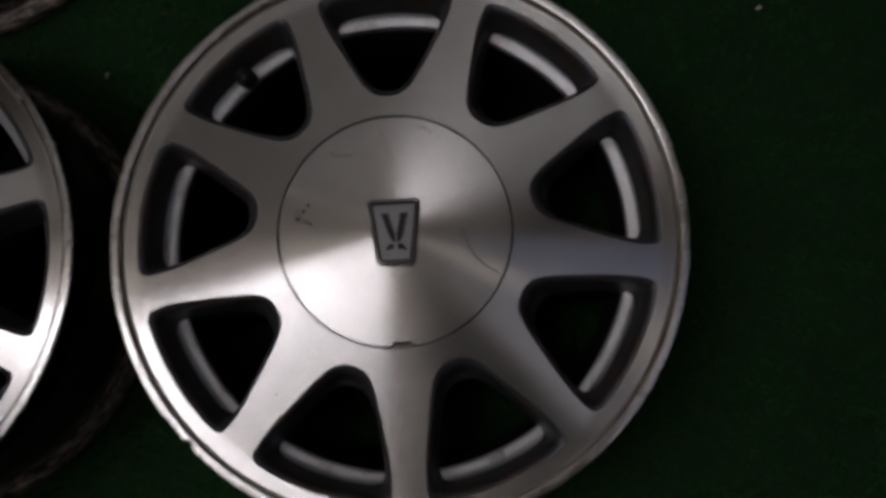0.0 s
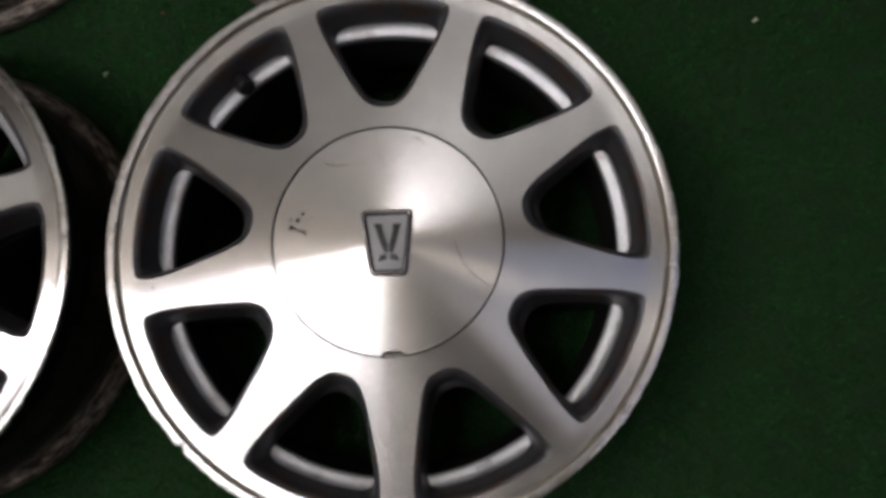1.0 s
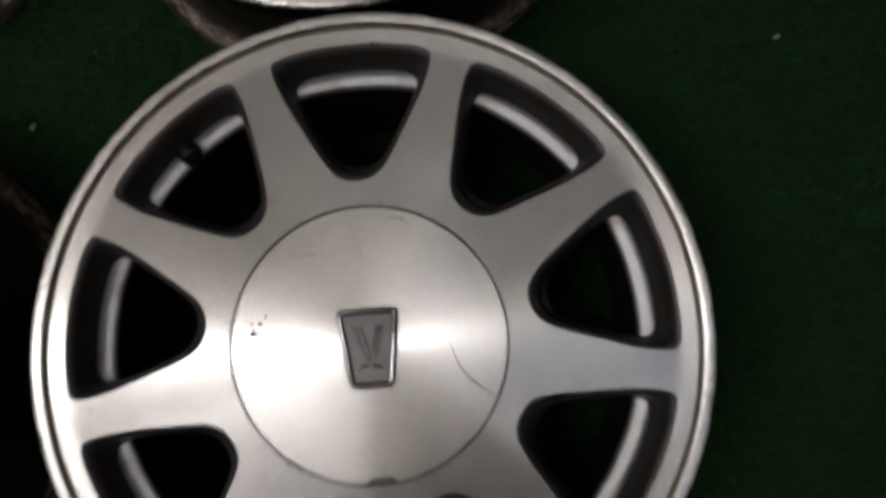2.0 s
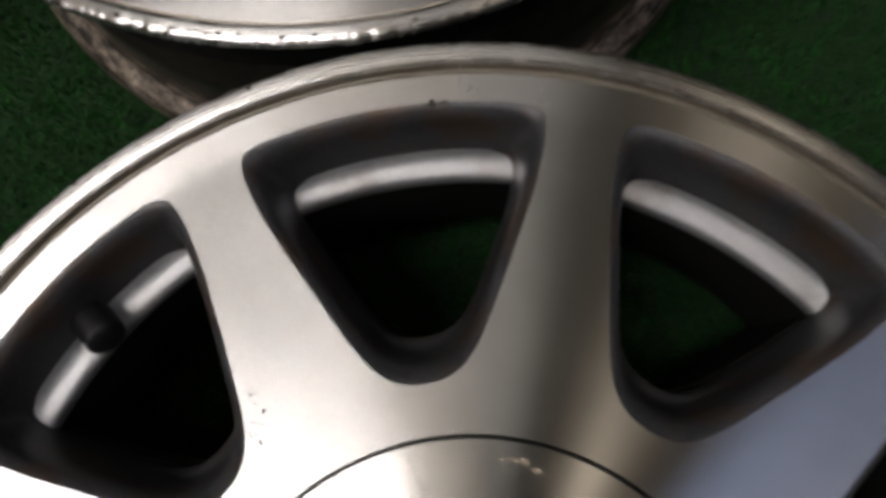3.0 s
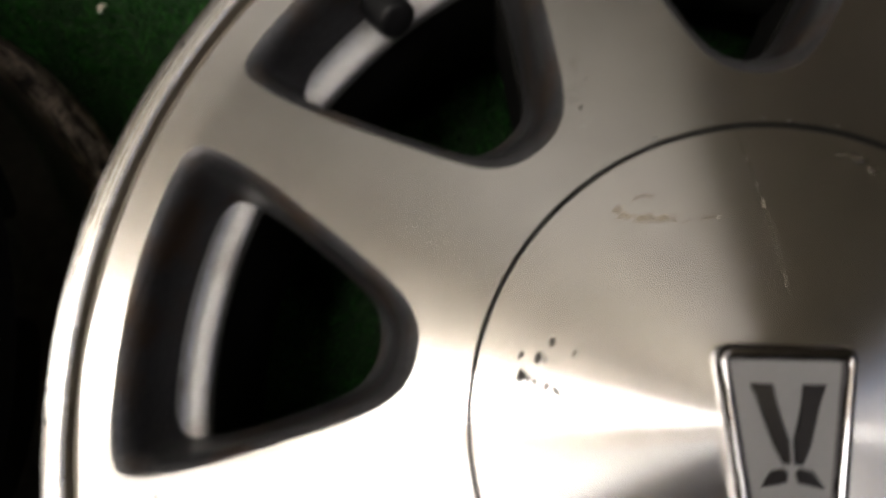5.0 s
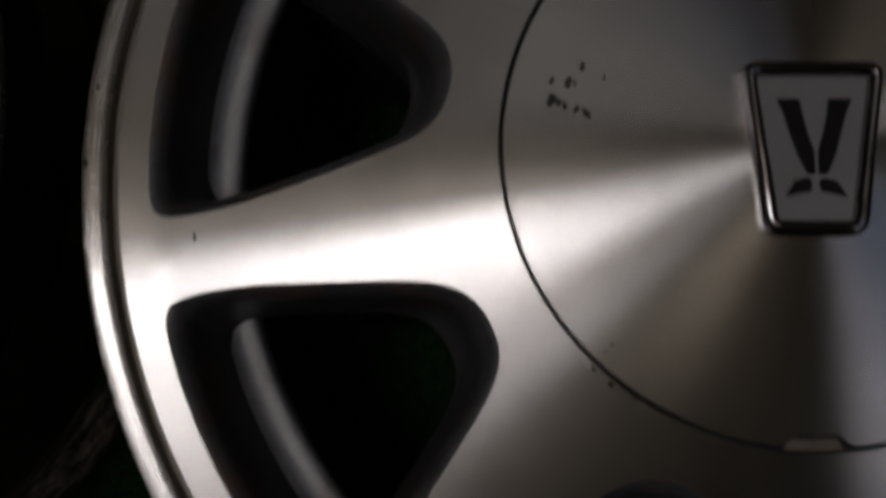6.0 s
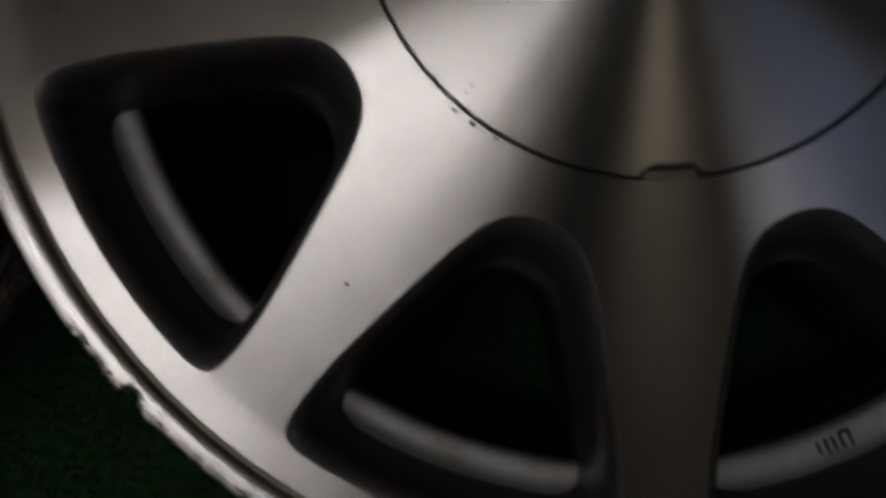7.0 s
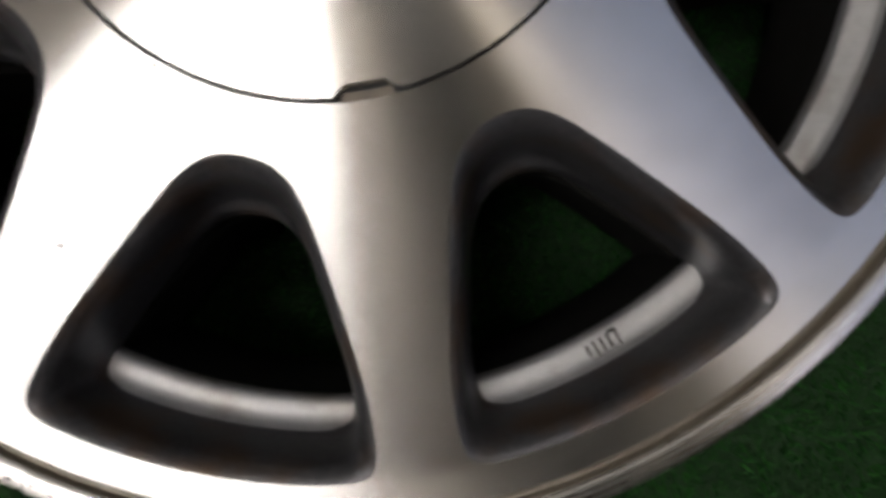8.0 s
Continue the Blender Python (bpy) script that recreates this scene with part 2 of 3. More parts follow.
for bx, by in BORDER:
    d = math.hypot(bx - 0.148, by)
    WAYS.append(((bx - 0.148) / d, by / d, d))


def ring_points(io, isd, it):
    out = []
    for ux, uy, _ in WAYS:
        d = pocket_edge(ux, uy, io, isd, it)
        out.append((0.148 + ux * d, uy * d))
    return out


def sheet(rows):
    """One sector's closed rows of points, repeated round the wheel and welded."""
    bm = bmesh.new()
    for k in range(SECTORS):
        c, s = math.cos(k * STEP), math.sin(k * STEP)
        made = [[bm.verts.new((x * c - y * s, x * s + y * c, z)) for x, y, z in row] for row in rows]
        n = len(rows[0])
        for p, q in zip(made, made[1:]):
            for i in range(n):
                bm.faces.new((p[i], p[(i + 1) % n], q[(i + 1) % n], q[i]))
    bmesh.ops.remove_doubles(bm, verts=bm.verts, dist=0.00002)
    bmesh.ops.recalc_face_normals(bm, faces=bm.faces)
    return bm


def spoke_face():
    edge = ring_points(0, 0, 0)
    rows = []
    for k in range(9):
        f = k / 8
        row = []
        for (bx, by), (ex, ey) in zip(BORDER, edge):
            x, y = bx + (ex - bx) * f, by + (ey - by) * f
            row.append((x, y, face_height(math.hypot(x, y))))
        rows.append(row)
    return sheet(rows)


def spoke_back():
    edge = ring_points(0.0112, 0.0080, 0.0154)
    rows = []
    for f in (0, 0.5, 1):
        rows.append([(bx + (ex - bx) * f, by + (ey - by) * f, -0.050) for (bx, by), (ex, ey) in zip(BORDER, edge)])
    # Skirt made deeper than real spokes, to keep light off the turf inside.
    rows.append([(ex, ey, -0.106) for ex, ey in edge])
    return sheet(rows)


WALL = [(0, 0, 0, 0), (0.0002, 0.0009, 0.0008, 0.0010), (0.0009, 0.0022, 0.0019, 0.0024), (0.0022, 0.0035, 0.0030, 0.0038), (0.0042, 0.0046, 0.0039, 0.0050),
        (0.009, 0.0058, 0.0049, 0.0067), (0.016, 0.0069, 0.0058, 0.0084), (0.024, 0.0080, 0.0066, 0.0100), (0.0262, 0.0085, 0.0069, 0.0118), (0.0275, 0.0090, 0.0072, 0.0140), (0.029, 0.0096, 0.0075, 0.0149), (0.038, 0.0112, 0.0080, 0.0154)]


def pocket_wall():
    """The painted wall of one pocket, with a rounded upper edge."""
    bm = bmesh.new()
    rows = []
    for depth, io, isd, it in WALL:
        rows.append([bm.verts.new((x, y, face_height(math.hypot(x, y)) - depth)) for x, y in ring_points(io, isd, it)])
    n = len(rows[0])
    for p, q in zip(rows, rows[1:]):
        for i in range(n):
            bm.faces.new((p[i], p[(i + 1) % n], q[(i + 1) % n], q[i]))
    bmesh.ops.recalc_face_normals(bm, faces=bm.faces)
    return bm


LIP_PROFILE = [(0.1988, -0.0050), (0.1990, -0.0036), (0.1996, -0.0031), (0.2006, -0.0030), (0.2026, -0.0030), (0.2046, -0.0030), (0.2053, -0.0034), (0.2057, -0.0044), (0.2057, -0.0070), (0.2048, -0.0082)]
GROOVE_PROFILE = [(0.1962, -0.0075), (0.1970, -0.0077), (0.1974, -0.0084), (0.1982, -0.0084), (0.1986, -0.0066), (0.1988, -0.0050)]


def rash(a, ranges):
    """How badly the lip is bitten at an angle: stretches of (from, to, depth) in degrees."""
    deg = math.degrees(a)
    if deg > 180:
        deg -= 360
    worst = 0.0
    for lo, hi, depth in ranges:
        if lo < deg < hi:
            edge = min(1.0, (deg - lo) / 0.5, (hi - deg) / 0.5)
            n = 0.7 * noise.noise((deg * 1.3, lo, 3.1)) + 0.5 * noise.noise((deg * 4.1, lo, 7.7)) + 0.2 * noise.noise((deg * 11.0, lo, 1.7))
            worst = max(worst, depth * edge * max(0.0, 0.45 + n))
    return worst


def lip(ranges):
    def push(r, z, a):
        if r > 0.2015:
            d = rash(a, ranges)
            k = (r - 0.2015) / 0.0042
            return r - d * k, z - d * 0.8 * k
        return r, z
    return revolve(LIP_PROFILE, 1080, push)


BARREL_PROFILE = smooth_profile([(0.2048, -0.0082), (0.2024, -0.0116), (0.196, -0.0145), (0.1905, -0.018), (0.1893, -0.024), (0.1880, -0.044), (0.1850, -0.052),
                                 (0.1780, -0.060), (0.1710, -0.068), (0.1700, -0.085), (0.1745, -0.102), (0.1850, -0.118), (0.1880, -0.124), (0.1893, -0.148)], 3)
FLANGE_PROFILE = smooth_profile([(0.1893, -0.148), (0.1900, -0.157), (0.1935, -0.161), (0.1990, -0.163), (0.2035, -0.166), (0.2050, -0.1705), (0.2047, -0.1755),
                                 (0.2025, -0.179), (0.1990, -0.1795), (0.1955, -0.176), (0.1920, -0.170)], 3)
INNER_PROFILE = smooth_profile([(0.1920, -0.170), (0.1860, -0.164), (0.1840, -0.128), (0.1720, -0.112), (0.1655, -0.100), (0.1650, -0.070), (0.1668, -0.050), (0.1675, -0.0430)], 3)
SHELF_PROFILE = smooth_profile([(0.1675, -0.0430), (0.1679, -0.0395), (0.1690, -0.0381), (0.1712, -0.0374), (0.1742, -0.0367), (0.1766, -0.0355), (0.1782, -0.0338), (0.1800, -0.0335)], 3)

CACHE = {}


def shared(key, make, mat):
    """Mesh data that every wheel uses."""
    if key not in CACHE:
        me = bpy.data.meshes.new(key)
        bm = make()
        bm.to_mesh(me)
        bm.free()
        for p in me.polygons:
            p.use_smooth = True
        me.set_sharp_from_angle(angle=radians(42))
        me.materials.append(mat)
        CACHE[key] = me
    return CACHE[key]


NOTCH = math.radians(-84.6 - 0.4)


def cap_disc():
    """The domed cap, with a lever notch in its edge."""
    bm = bmesh.new()
    steps, rings = 240, 14
    rows = []
    for k in range(steps):
        a = 2 * math.pi * k / steps
        off = abs((a - NOTCH + math.pi) % (2 * math.pi) - math.pi) * R_CAP
        cut = 0.0034 * min(1.0, max(0.0, (0.0085 - off) / 0.0022))
        edge = R_CAP - cut
        row = []
        for i in range(1, rings + 1):
            r = (edge - 0.0004) * i / rings
            row.append(bm.verts.new((r * math.cos(a), r * math.sin(a), cap_height(r))))
        for r, z in ((edge, cap_height(edge) - 0.0005), (edge, cap_height(edge) - 0.006)):
            row.append(bm.verts.new((r * math.cos(a), r * math.sin(a), z)))
        rows.append(row)
    mid = bm.verts.new((0, 0, cap_height(0)))
    for k in range(steps):
        p, q = rows[k], rows[(k + 1) % steps]
        bm.faces.new((mid, p[0], q[0]))
        for i in range(len(p) - 1):
            bm.faces.new((p[i], p[i + 1], q[i + 1], q[i]))
    bmesh.ops.recalc_face_normals(bm, faces=bm.faces)
    return bm


def gap_ring():
    return revolve([(0.074, 0.0042), (R_GAP, 0.0052), (R_GAP, 0.0096)], 240)


def notch_ledge():
    pts = []
    for k in range(9):
        a = NOTCH + (k / 8 - 0.5) * 0.19
        pts.append((0.0817 * math.cos(a), 0.0817 * math.sin(a)))
    for k in range(9):
        a = NOTCH - (k / 8 - 0.5) * 0.16
        pts.append((0.0788 * math.cos(a), 0.0788 * math.sin(a)))
    return prism(pts, 0.0027, 0.0058, 0.0002)


EMBLEM = pose(0.0006, -0.0025, -0.0005, 0, 0, 3.8)


def moved(bm, m):
    bmesh.ops.transform(bm, matrix=m, verts=bm.verts)
    return bm


def trapezoid(grow):
    grow += 0.0005
    return [(0.0173 + grow, 0.0220 + grow), (-0.0173 - grow, 0.0220 + grow), (-0.0119 - grow * 0.9, -0.0220 - grow), (0.0119 + grow * 0.9, -0.0220 - grow)]


def emblem_frame():
    """A raised, rounded chrome frame."""
    bm = bmesh.new()
    section = [(0.0009, 0.0100), (0.0009, 0.0135)] + [(-0.0013 + 0.0022 * math.cos(math.pi * k / 14), 0.0145 + 0.0034 * math.sin(math.pi * k / 14)) for k in range(15)]
    rings = [[bm.verts.new((x, y, z)) for x, y in round_poly(trapezoid(g), max(0.0012, 0.0042 + g), 8)] for g, z in section]
    n = len(rings[0])
    for p, q in zip(rings, rings[1:]):
        for i in range(n):
            bm.faces.new((p[i], p[(i + 1) % n], q[(i + 1) % n], q[i]))
    bmesh.ops.recalc_face_normals(bm, faces=bm.faces)
    return moved(bm, EMBLEM)


def emblem_field():
    return moved(prism(round_poly(trapezoid(-0.0031), 0.0016, 5), 0.0118, 0.0152), EMBLEM)


BARS = [[(-0.0094, 0.0132), (-0.0036, 0.0132), (-0.0027, 0.0090), (-0.0014, 0.0040), (0.0002, -0.0010), (0.0003, -0.0070), (-0.0018, -0.0070), (-0.0042, -0.0020), (-0.0062, 0.0040), (-0.0078, 0.0095)],
        [(0.0040, 0.0132), (0.0100, 0.0132), (0.0086, 0.0095), (0.0072, 0.0040), (0.0056, -0.0020), (0.0034, -0.0070), (0.0011, -0.0070), (0.0010, -0.0010), (0.0024, 0.0040), (0.0035, 0.0090)]]
FEET = [[(-0.0076, -0.0130), (-0.0050, -0.0086), (-0.0016, -0.0078), (-0.0006, -0.0092), (-0.0010, -0.0116)],
        [(0.0012, -0.0092), (0.0022, -0.0078), (0.0056, -0.0086), (0.0086, -0.0130), (0.0018, -0.0116)]]


def surface(x, y):
    r = math.hypot(x, y)
    return cap_height(r) if r < R_CAP else face_height(r) if r < R_FACE else -0.0030


def blob(x, y, w, h, turn, seed, thick=0.00010, n=18):
    """A ragged thin spot that follows the surface."""
    rnd = random.Random(seed)
    bm = bmesh.new()
    c, s = math.cos(turn), math.sin(turn)
    mid = bm.verts.new((x, y, surface(x, y) + thick))
    top, low = [], []
    for k in range(n):
        a = 2 * math.pi * k / n
        f = rnd.uniform(0.55, 1.0)
        u, v = w * f * math.cos(a), h * f * math.sin(a)
        px, py = x + u * c - v * s, y + u * s + v * c
        top.append(bm.verts.new((px, py, surface(px, py) + thick)))
        low.append(bm.verts.new((px, py, surface(px, py) - 0.0005)))
    for k in range(n):
        bm.faces.new((mid, top[k], top[(k + 1) % n]))
        bm.faces.new((top[k], low[k], low[(k + 1) % n], top[(k + 1) % n]))
    bm.faces.new(low[::-1])
    bmesh.ops.recalc_face_normals(bm, faces=bm.faces)
    return bm


def streak(points, width, thick=0.00008):
    """A fine line that follows the surface."""
    bm = bmesh.new()
    rows = []
    for i, (x, y) in enumerate(points):
        a = Vector(points[max(0, i - 1)])
        b = Vector(points[min(len(points) - 1, i + 1)])
        d = (b - a).normalized()
        f = width * (0.35 + 0.65 * math.sin(math.pi * (i + 0.5) / len(points)))
        side = Vector((-d.y, d.x)) * f / 2
        row = []
        for sgn, up in ((1, thick), (-1, thick), (-1, -0.0005), (1, -0.0005)):
            px, py = x + sgn * side.x, y + sgn * side.y
            row.append(bm.verts.new((px, py, surface(px, py) + up)))
        rows.append(row)
    for p, q in zip(rows, rows[1:]):
        for i in range(4):
            bm.faces.new((p[i], p[(i + 1) % 4], q[(i + 1) % 4], q[i]))
    bm.faces.new(rows[0]), bm.faces.new(rows[-1][::-1])
    bmesh.ops.recalc_face_normals(bm, faces=bm.faces)
    return bm


def line(x0, y0, x1, y1, bend=0.0, n=10):
    out = []
    dx, dy = x1 - x0, y1 - y0
    for k in range(n + 1):
        t = k / n
        s = bend * math.sin(math.pi * t)
        out.append((x0 + dx * t - dy * s, y0 + dy * t + dx * s))
    return out


def valve(wheel, turn):
    """A rubber valve stem with its cap, leaning inwards from the pocket's outer wall."""
    m = pose(0, 0, 0, 0, 0, turn) @ Matrix.Translation((0.1805, 0, -0.0310)) @ Matrix.Scale(1.15, 4) @ Matrix.Rotation(radians(-68), 4, "Y")
    stem = part("valve_stem", moved(revolve(smooth_profile([(0.0001, -0.012), (0.0068, -0.011), (0.0066, -0.006), (0.0056, -0.002), (0.0042, 0.0), (0.0042, 0.003)], 3), 28), m), RUBBER, wheel, "black rubber valve stem")
    part("valve_cap", moved(revolve(smooth_profile([(0.0042, 0.001), (0.0060, 0.0014), (0.0062, 0.0105), (0.0052, 0.0135), (0.0001, 0.014)], 3), 28), m), RUBBER, stem, "black plastic valve cap")


def make_wheel(label, x, y, turn, ranges, tilt=(0, 0)):
    """An alloy wheel lying on its back flange; turn is the angle of its valve pocket."""
    wheel = tagged(new("alloy_wheel"), label, "car wheel", "four alloy wheels on the turf")
    wheel.matrix_basis = pose(x, y, LIP, tilt[0], tilt[1], turn - 134)
    part("spoke_face", shared("spoke_face", spoke_face, ALU), None, wheel, "machined nine-spoke aluminium face").rotation_euler.z = radians(134)
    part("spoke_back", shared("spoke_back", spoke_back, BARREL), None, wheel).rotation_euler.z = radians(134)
    for k in range(SECTORS):
        part("pocket_wall", shared("pocket_wall", pocket_wall, GRAPHITE), None, wheel, "graphite-painted pocket wall").rotation_euler.z = radians(134 + 40 * k)
    part("rim_lip", lip(ranges), LIPMAT, wheel, "polished rim lip with kerb scuffs")
    part("rim_groove", shared("rim_groove", lambda: revolve(GROOVE_PROFILE, 360), GROOVE), None, wheel, "dark painted groove inside the lip")
    part("rim_barrel", shared("rim_barrel", lambda: revolve(BARREL_PROFILE, 240), OUTSIDE), None, wheel, "dark dusty outer barrel")
    part("rear_flange", shared("rear_flange", lambda: revolve(FLANGE_PROFILE, 240), FLANGE), None, wheel, "brown worn rear flange")
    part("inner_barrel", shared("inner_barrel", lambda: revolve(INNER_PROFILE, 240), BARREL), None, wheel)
    # Unseen hub, added and oversized to block light under the pockets.
    part("hub_blocker", shared("hub_blocker", lambda: revolve(smooth_profile([(0.0001, -0.030), (0.100, -0.030), (0.106, -0.036), (0.104, -0.140), (0.098, -0.146), (0.0001, -0.146)], 2), 90), BARREL), None, wheel)
    part("inner_shelf", shared("inner_shelf", lambda: revolve(SHELF_PROFILE, 240), SILVER), None, wheel, "silver-painted shelf inside the rim")
    cap = part("centre_cap", shared("centre_cap", cap_disc, ALU), None, wheel, "turned aluminium centre cap with worn spots")
    part("cap_seam", shared("cap_seam", gap_ring, GAP), None, wheel, "dark seam round the cap")
    part("emblem_frame", shared("emblem_frame", emblem_frame, CHROME), None, cap, "chrome emblem frame")
    part("emblem_field", shared("emblem_field", emblem_field, FIELD), None, cap, "pale satin emblem field")
    for k in range(2):
        part("emblem_bar", shared("emblem_bar_%d" % k, lambda: moved(prism(BARS[k], 0.0148, 0.0160, 0.0006), EMBLEM), BLACK), None, cap, "black slanted bar")
        part("emblem_foot", shared("emblem_foot_%d" % k, lambda: moved(prism(FEET[k], 0.0148, 0.0157, 0.0002), EMBLEM), BLACK), None, cap, "black wedge")
    part("notch_ledge", shared("notch_ledge", notch_ledge, LEDGE), None, cap, "pale plastic ledge in the lever notch")
    valve(wheel, 134)
    return wheel, cap


# Ground and the closed room assumed round it, out of view
def box(x0, y0, z0, x1, y1, z1):
    bm = bmesh.new()
    bmesh.ops.create_cube(bm, size=1, matrix=Matrix.LocRotScale(((x0 + x1) / 2, (y0 + y1) / 2, (z0 + z1) / 2), None, (x1 - x0, y1 - y0, z1 - z0)))
    return bm


ground_bm = bmesh.new()
bmesh.ops.create_grid(ground_bm, x_segments=40, y_segments=40, size=300)
ground = tagged(part("ground", ground_bm, TURFBASE), "dark green backing of the artificial turf", "ground", kind="structure")


def slab_with_holes(x0, y0, x1, y1, z0, z1, holes):
    """A ceiling slab with rectangular openings that go through it."""
    bm = bmesh.new()
    xs = sorted({x0, x1, *(h[0] for h in holes), *(h[2] for h in holes)})
    ys = sorted({y0, y1, *(h[1] for h in holes), *(h[3] for h in holes)})
    for a, c in zip(xs, xs[1:]):
        for b, d in zip(ys, ys[1:]):
            if not any(h[0] <= a and c <= h[2] and h[1] <= b and d <= h[3] for h in holes):
                bmesh.ops.create_cube(bm, size=1, matrix=Matrix.LocRotScale(((a + c) / 2, (b + d) / 2, (z0 + z1) / 2), None, (c - a, d - b, z1 - z0)))
    return bm


CEIL = 2.55
tagged(part("ceiling", slab_with_holes(-2.4, -2.6, 2.4, 2.6, CEIL, CEIL + 0.16, [(1.28, -1.35, 1.85, 0.40)]), PLASTER, smooth=False), "beige plaster ceiling with a roof light", "ceiling", kind="structure")
for wall, (x0, y0, x1, y1) in {"wall_north": (-2.4, 2.4, 2.4, 2.6), "wall_south": (-2.4, -2.6, 2.4, -2.4), "wall_east": (2.2, -2.4, 2.4, 2.4), "wall_west": (-2.4, -2.4, -2.2, 2.4)}.items():
    tagged(part(wall, box(x0, y0, 0.0, x1, y1, CEIL), TIMBER, smooth=False), "plain brown timber wall", "wall", kind="structure")


# Unseen slab, added overhead so that the metal reflects something dark there.
tagged(part("overhead_blocker", prism([(-0.22, -2.40), (0.62, -2.40), (0.62, -0.75), (0.38, -0.55), (0.38, 0.55), (0.02, 0.55), (0.02, -0.80), (-0.22, -0.80)], 2.22, 2.27), BLOCKER, smooth=False), "unseen dark L-shaped overhead blocker added for dark reflections", "shelf", kind="structure")


def ceiling_light(x, y, glow, half):
    """A long ceiling fitting with a glowing diffuser."""
    lamp = tagged(new("ceiling_light"), "long white ceiling light with a lit diffuser", "ceiling light")
    lamp.location = (x, y, CEIL)
    part("diffuser", box(-0.64, -half, -0.30, 0.64, half, -0.24), glow, lamp, "glowing diffuser", smooth=False)
    for x0 in (-0.66, 0.64):
        part("end_cap", box(x0, -half - 0.01, -0.31, x0 + 0.02, half + 0.01, -0.23), WHITE, lamp, smooth=False)
    for x0 in (-0.40, 0.40):
        part("rod", box(x0 - 0.006, -0.006, -0.24, x0 + 0.006, 0.006, 0.0), WHITE, lamp, smooth=False)


ceiling_light(-0.88, -0.06, LAMP, 0.07)
ceiling_light(-0.88, -0.52, LAMP_DIM, 0.06)


def fill_panel(x, y, w, d):
    """An added, unseen fill panel: broad, faint, square, white-framed, brightening north-side reflections."""
    lamp = tagged(new("fill_panel"), "unseen broad dim fill panel added in a white frame", "ceiling light")
    lamp.location = (x, y, CEIL)
    part("diffuser", box(-w / 2, -d / 2, -0.05, w / 2, d / 2, -0.01), FILL_GLOW, lamp, "faintly glowing fill sheet", smooth=False)
    for x0 in (-w / 2 - 0.03, w / 2):
        part("frame_side", box(x0, -d / 2 - 0.03, -0.06, x0 + 0.03, d / 2 + 0.03, 0.0), WHITE, lamp, smooth=False)
    for y0 in (-d / 2 - 0.03, d / 2):
        part("frame_end", box(-w / 2, y0, -0.06, w / 2, y0 + 0.03, 0.0), WHITE, lamp, smooth=False)


fill_panel(-0.28, 1.10, 1.40, 0.90)


def warm_stand_in(x, y, drop):
    """An added small globe on a ceiling rose, standing in for an unseen warm source."""
    lamp = tagged(new("warm_stand_in"), "unseen warm globe added as source of the warm streak", "ceiling light")
    lamp.location = (x, y, CEIL)
    part("rose", revolve(smooth_profile([(0.0001, -0.03), (0.035, -0.026), (0.045, -0.012), (0.047, 0.0)], 3), 24), WHITE, lamp)
    part("stem", revolve([(0.008, -drop + 0.07), (0.008, -0.02)], 12), WHITE, lamp)
    r = 0.08
    part("globe", revolve([(max(0.0001, r * math.sin(math.pi * k / 16)), -drop - r * math.cos(math.pi * k / 16)) for k in range(17)], 32), WARM, lamp, "glowing frosted globe")


warm_stand_in(0.50, 0.09, 0.15)


def turf():
    """Short curled plastic blades, thick on the ground."""
    rng = np.random.default_rng(5)
    xs, ys = np.meshgrid(np.arange(-0.78, 0.78, 0.0026), np.arange(-0.58, 0.80, 0.0026))
    n = xs.size
    x = xs.ravel() + rng.normal(0, 0.0010, n)
    y = ys.ravel() + rng.normal(0, 0.0010, n)
    lean = 2.6 * np.sin(x * 61 + 1.3 * np.sin(y * 83)) + 2.1 * np.sin(y * 57 + 1.7 * np.sin(x * 71)) + rng.normal(0, 0.9, n)
    tall = rng.uniform(0.0038, 0.0066, n)
    reach = rng.uniform(0.0015, 0.0055, n)
    half = rng.uniform(0.0004, 0.0007, n)
    dx, dy = np.cos(lean), np.sin(lean)
    px, py = -dy * half, dx * half
    pts = np.zeros((n, 5, 3))
    pts[:, 0] = np.stack((x + px, y + py, np.zeros(n)), 1)
    pts[:, 1] = np.stack((x - px, y - py, np.zeros(n)), 1)
    pts[:, 2] = np.stack((x + px + dx * reach * 0.35, y + py + dy * reach * 0.35, tall * 0.7), 1)
    pts[:, 3] = np.stack((x - px + dx * reach * 0.35, y - py + dy * reach * 0.35, tall * 0.7), 1)
    pts[:, 4] = np.stack((x + dx * reach, y + dy * reach, tall), 1)
    base = np.arange(n)[:, None] * 5
    faces = np.concatenate((base + np.array([[0, 1, 3]]), base + np.array([[0, 3, 2]]), base + np.array([[2, 3, 4]])), 1).reshape(-1, 3)
    me = bpy.data.meshes.new("turf")
    me.from_pydata(pts.reshape(-1, 3).tolist(), [], faces.tolist())
    me.materials.append(GRASS)
    return tagged(new("turf", me), "short curled green artificial grass", "artificial grass", kind="stuff")


turf()

# The four wheels
main, main_cap = make_wheel("silver nine-spoke alloy wheel with kerbed lip lying on turf", 0.0, 0.0, 134,
                            [(-141, -135.5, 0.0010), (-134.6, -131.8, 0.0034), (-131, -113, 0.0006), (-112, -100, 0.0004), (38, 43, 0.0008), (104, 128, 0.0003)])
make_wheel("silver nine-spoke alloy wheel lying flat on green turf", -0.4372, -0.0240, 119.5, [(20, 40, 0.0005), (-100, -60, 0.0008)])
TOP_TURN = 65.5 - 134
